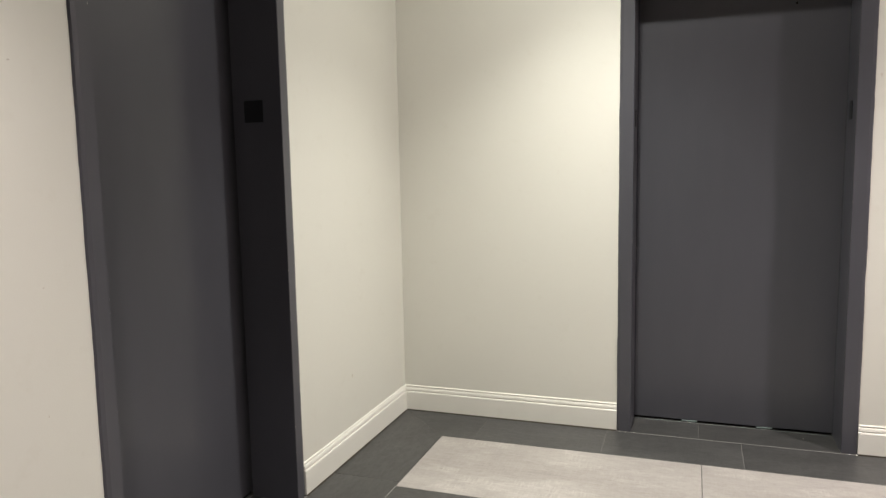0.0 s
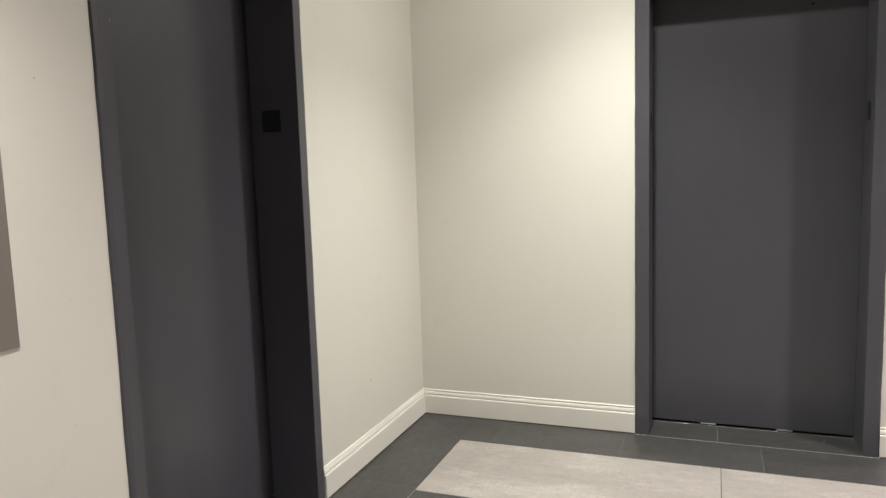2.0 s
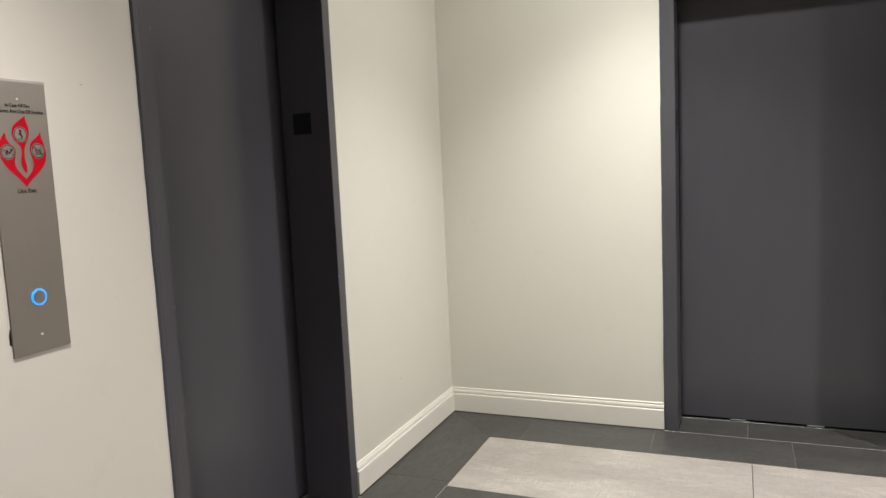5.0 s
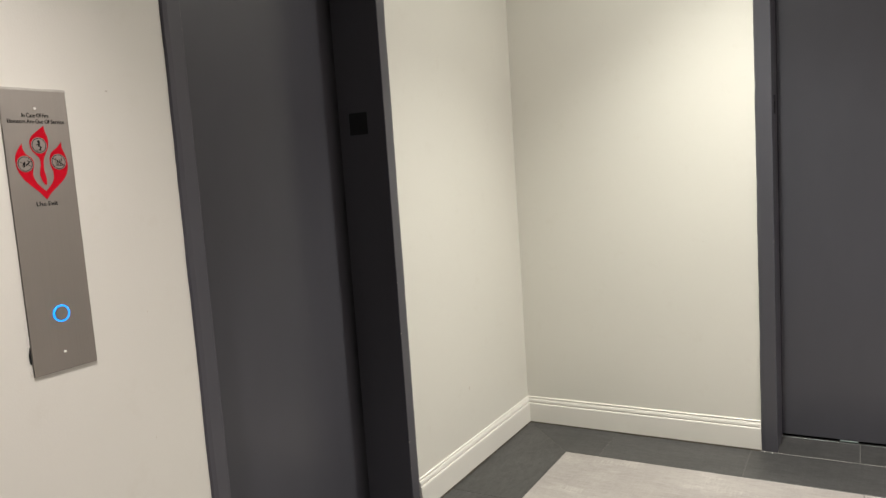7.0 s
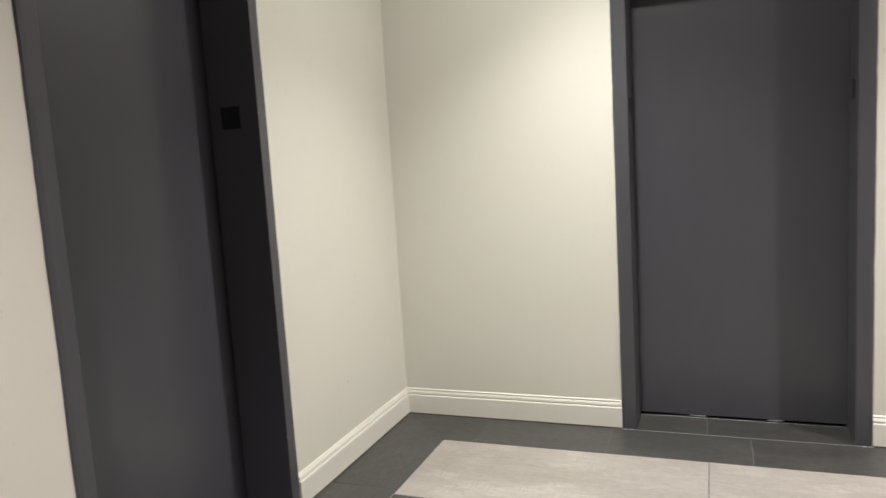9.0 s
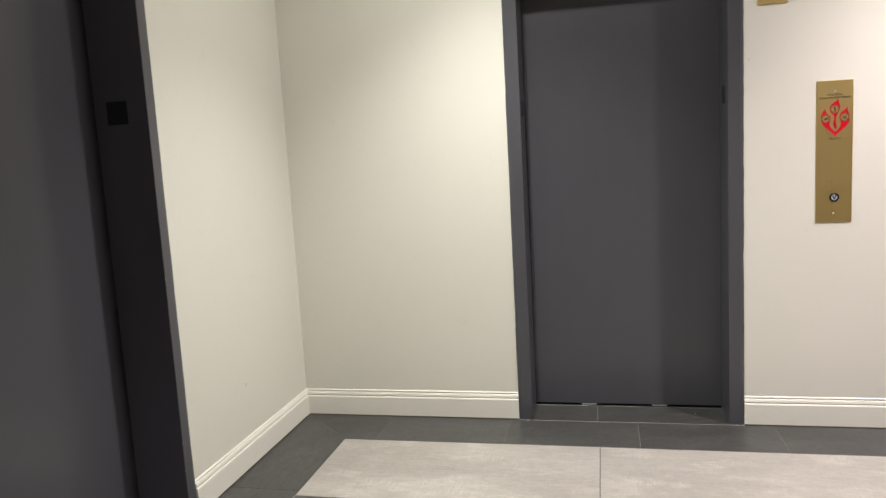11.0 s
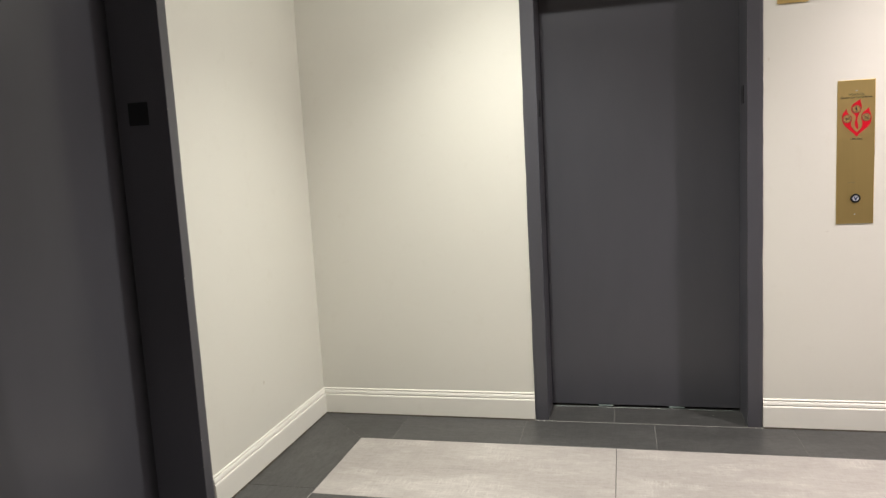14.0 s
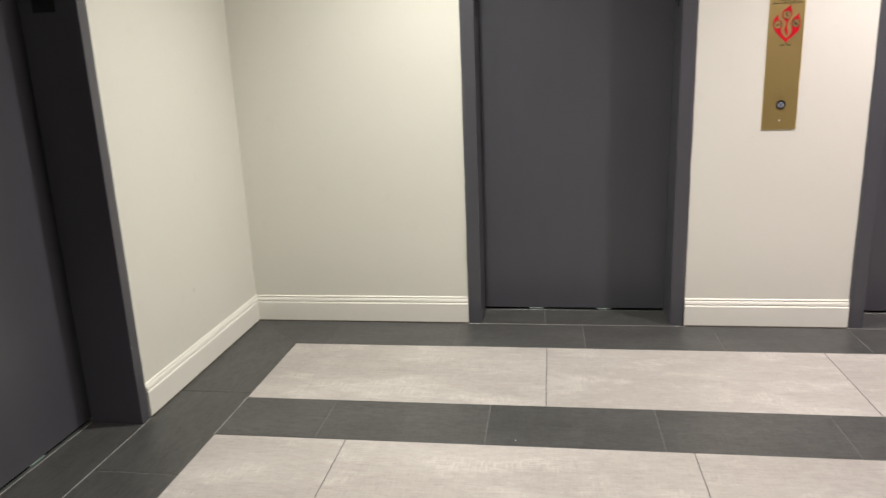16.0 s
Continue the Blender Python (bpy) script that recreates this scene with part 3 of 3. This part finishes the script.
# recessed downlights
for lx, ly, *_ in DOWNLIGHTS:
    d = thing("downlight", pose(lx, ly, CEILING_Z), "round white recessed ceiling downlight, switched on", "downlight", "ceiling downlights")
    part("trim_ring", add_disc(bmesh.new(), (0, 0, -0.001), 0.085, -0.008, axis="z", inner=0.062), CEILING, d)
    part("lens", add_disc(bmesh.new(), (0, 0, -0.001), 0.060, -0.003, axis="z"), LENS, d, "glowing lens")

# ---------------- floor tiles ----------------
JOINT = 0.0026
tile_meshes = {}


def tile(corners, mat, turned=False):
    """One porcelain tile with an eased edge; corners run round it in plan. turned: its weave runs along y."""
    cx, cy = sum(c[0] for c in corners) / len(corners), sum(c[1] for c in corners) / len(corners)
    world_x, world_y = cx, cy
    if turned:
        corners, cx, cy = [(y, -x) for x, y in corners], cy, -cx
    key = (tuple((round(x - cx, 4), round(y - cy, 4)) for x, y in corners), mat.name)
    if key not in tile_meshes:
        me = bpy.data.meshes.new("tile")
        n = len(corners)

        def inset(d):
            out = []
            for i in range(n):
                p, a, b = Vector(corners[i]), Vector(corners[i - 1]), Vector(corners[(i + 1) % n])
                u, v = (p - a).normalized(), (b - p).normalized()
                nu, nv = Vector((-u.y, u.x)), Vector((-v.y, v.x))
                bis = (nu + nv).normalized()
                out.append(p + bis * (d / max(0.3, bis.dot(nu))) - Vector((cx, cy)))
            return out
        low, edge, top = inset(JOINT / 2), inset(JOINT / 2), inset(JOINT / 2 + 0.0012)
        verts = [(*p, -0.010) for p in low] + [(*p, -0.0009) for p in edge] + [(*p, 0.0) for p in top]
        faces = [tuple(range(2 * n, 3 * n))]
        for r in (0, n):
            faces += [(r + i, r + (i + 1) % n, r + n + (i + 1) % n, r + n + i) for i in range(n)]
        me.from_pydata(verts, [], faces)
        me.materials.append(mat)
        tile_meshes[key] = me
    ob = new("tile", tile_meshes[key])
    ob.parent = floor
    ob.matrix_local = pose(world_x, world_y, 0, 0, 0, 90 if turned else 0)
    return ob


def rect(x0, y0, x1, y1, mat, turned=False):
    if x1 - x0 > 0.004 and y1 - y0 > 0.004:
        tile(((x0, y0), (x1, y0), (x1, y1), (x0, y1)), mat, turned)


def row(x0, x1, y0, y1, joints, mat):
    marks = [x0] + [j for j in joints if x0 + 0.01 < j < x1 - 0.01] + [x1]
    for a, b in zip(marks, marks[1:]):
        rect(a, y0, b, y1, mat)


def column(x0, x1, y0, y1, joints, mat):
    marks = [y0] + sorted(j for j in joints if y0 + 0.01 < j < y1 - 0.01) + [y1]
    for a, b in zip(marks, marks[1:]):
        rect(x0, a, x1, b, mat, True)


EDGE = 0.318
# mitred corner, then the dark border along both walls
tile(((0.0, 0.0), (EDGE, -EDGE), (0.470, -EDGE), (0.470, 0.0)), DARK)
tile(((0.0, 0.0), (0.0, -0.850), (EDGE, -0.850), (EDGE, -EDGE)), DARK, True)
row(0.470, ROOM_X, -EDGE, 0.0 - 0.018, [0.470 + 0.602 * k for k in range(1, 13)], DARK)
column(0.016, EDGE, ROOM_Y, -0.850, [-0.850 - 0.602 * k for k in range(1, 13)], DARK)
# recess tiles inside each entrance
for centre, clear, _ in (NORTH_ONE, NORTH_TWO):
    row(centre - clear / 2, centre + clear / 2, -0.018, 0.2, [centre - 0.142], DARK)
column(-0.2, 0.016, WEST_ONE[0] - WEST_ONE[1] / 2, WEST_ONE[0] + WEST_ONE[1] / 2, [WEST_ONE[0] - 0.1], DARK)
# pale field with dark cross strips
y, n = -EDGE, 0
while y > ROOM_Y + 0.05:
    low = max(ROOM_Y, y - 0.572)
    first = 1.502 if n % 2 == 0 else 0.808
    row(EDGE, ROOM_X, low, y, [first + 1.175 * k for k in range(-1, 7)], PALE)
    strip = max(ROOM_Y, low - 0.297)
    row(EDGE, ROOM_X, strip, low, [0.692 + 0.602 * k for k in range(12)], DARK)
    y, n = strip, n + 1

# pale grout beads where the recess tiles meet the border
BEAD = plain("pale_grout", (0.33, 0.325, 0.31), 0.9)


def bead(a, b, mat=BEAD, name="grout_bead", label="pale grout line", top=0.0003, half=0.0010, rough=0.0004, count=24):
    bm = bmesh.new()
    (x0, y0), (x1, y1) = a, b
    ends = []
    for k in range(count + 1):
        t = k / count
        w = half + rough * noise.noise((k * 0.7, x0 * 9, y0 * 5))
        px, py = x0 + (x1 - x0) * t, y0 + (y1 - y0) * t
        dx, dy = (w, 0) if abs(y1 - y0) > abs(x1 - x0) else (0, w)
        ends.append([bm.verts.new((px - dx, py - dy, -0.001)), bm.verts.new((px - dx, py - dy, top)), bm.verts.new((px + dx, py + dy, top)), bm.verts.new((px + dx, py + dy, -0.001))])
    for p, q in zip(ends, ends[1:]):
        for k in range(4):
            bm.faces.new((p[k], p[(k + 1) % 4], q[(k + 1) % 4], q[k]))
    mesh_object(name, bm, mat, floor, label)


for centre, clear, face in (NORTH_ONE, NORTH_TWO):
    bead((centre - clear / 2 - face, -0.018), (centre + clear / 2 + face, -0.018))
bead((0.016, WEST_ONE[0] - WEST_ONE[1] / 2), (0.016, WEST_ONE[0] + WEST_ONE[1] / 2))
bead((-0.2, WEST_ONE[0] - WEST_ONE[1] / 2), (-0.2, WEST_ONE[0] + WEST_ONE[1] / 2))
bead((EDGE, -0.892), (EDGE, -1.186))

# dark joints between the pale tiles nearest the elevators
SOOT = plain("dirty_grout", (0.05, 0.048, 0.045), 0.95)
for x in (1.502, 2.677, 3.852):
    bead((x, -0.320), (x, -0.888), SOOT, "dirty_joint", "dark dirty joint", -0.0004, 0.0012, 0.0002)
for x in (0.808, 1.983, 3.158):
    bead((x, -1.189), (x, -1.757), SOOT, "dirty_joint", "dark dirty joint", -0.0004, 0.0012, 0.0002)

# brown line of old wax and dirt where the baseboards meet the tiles
WAX = plain("old_wax", (0.085, 0.070, 0.052), 0.8)
for a, b in (((0.0145, -0.0147), (1.112, -0.0147)), ((2.152, -0.0147), (2.880, -0.0147)), ((0.0147, -1.076), (0.0147, -0.0165)), ((3.92, -0.0147), (5.6, -0.0147))):
    bead(a, b, WAX, "wax_line", "brown line of old wax and dirt", 0.0046, 0.0022, 0.0042, 110)
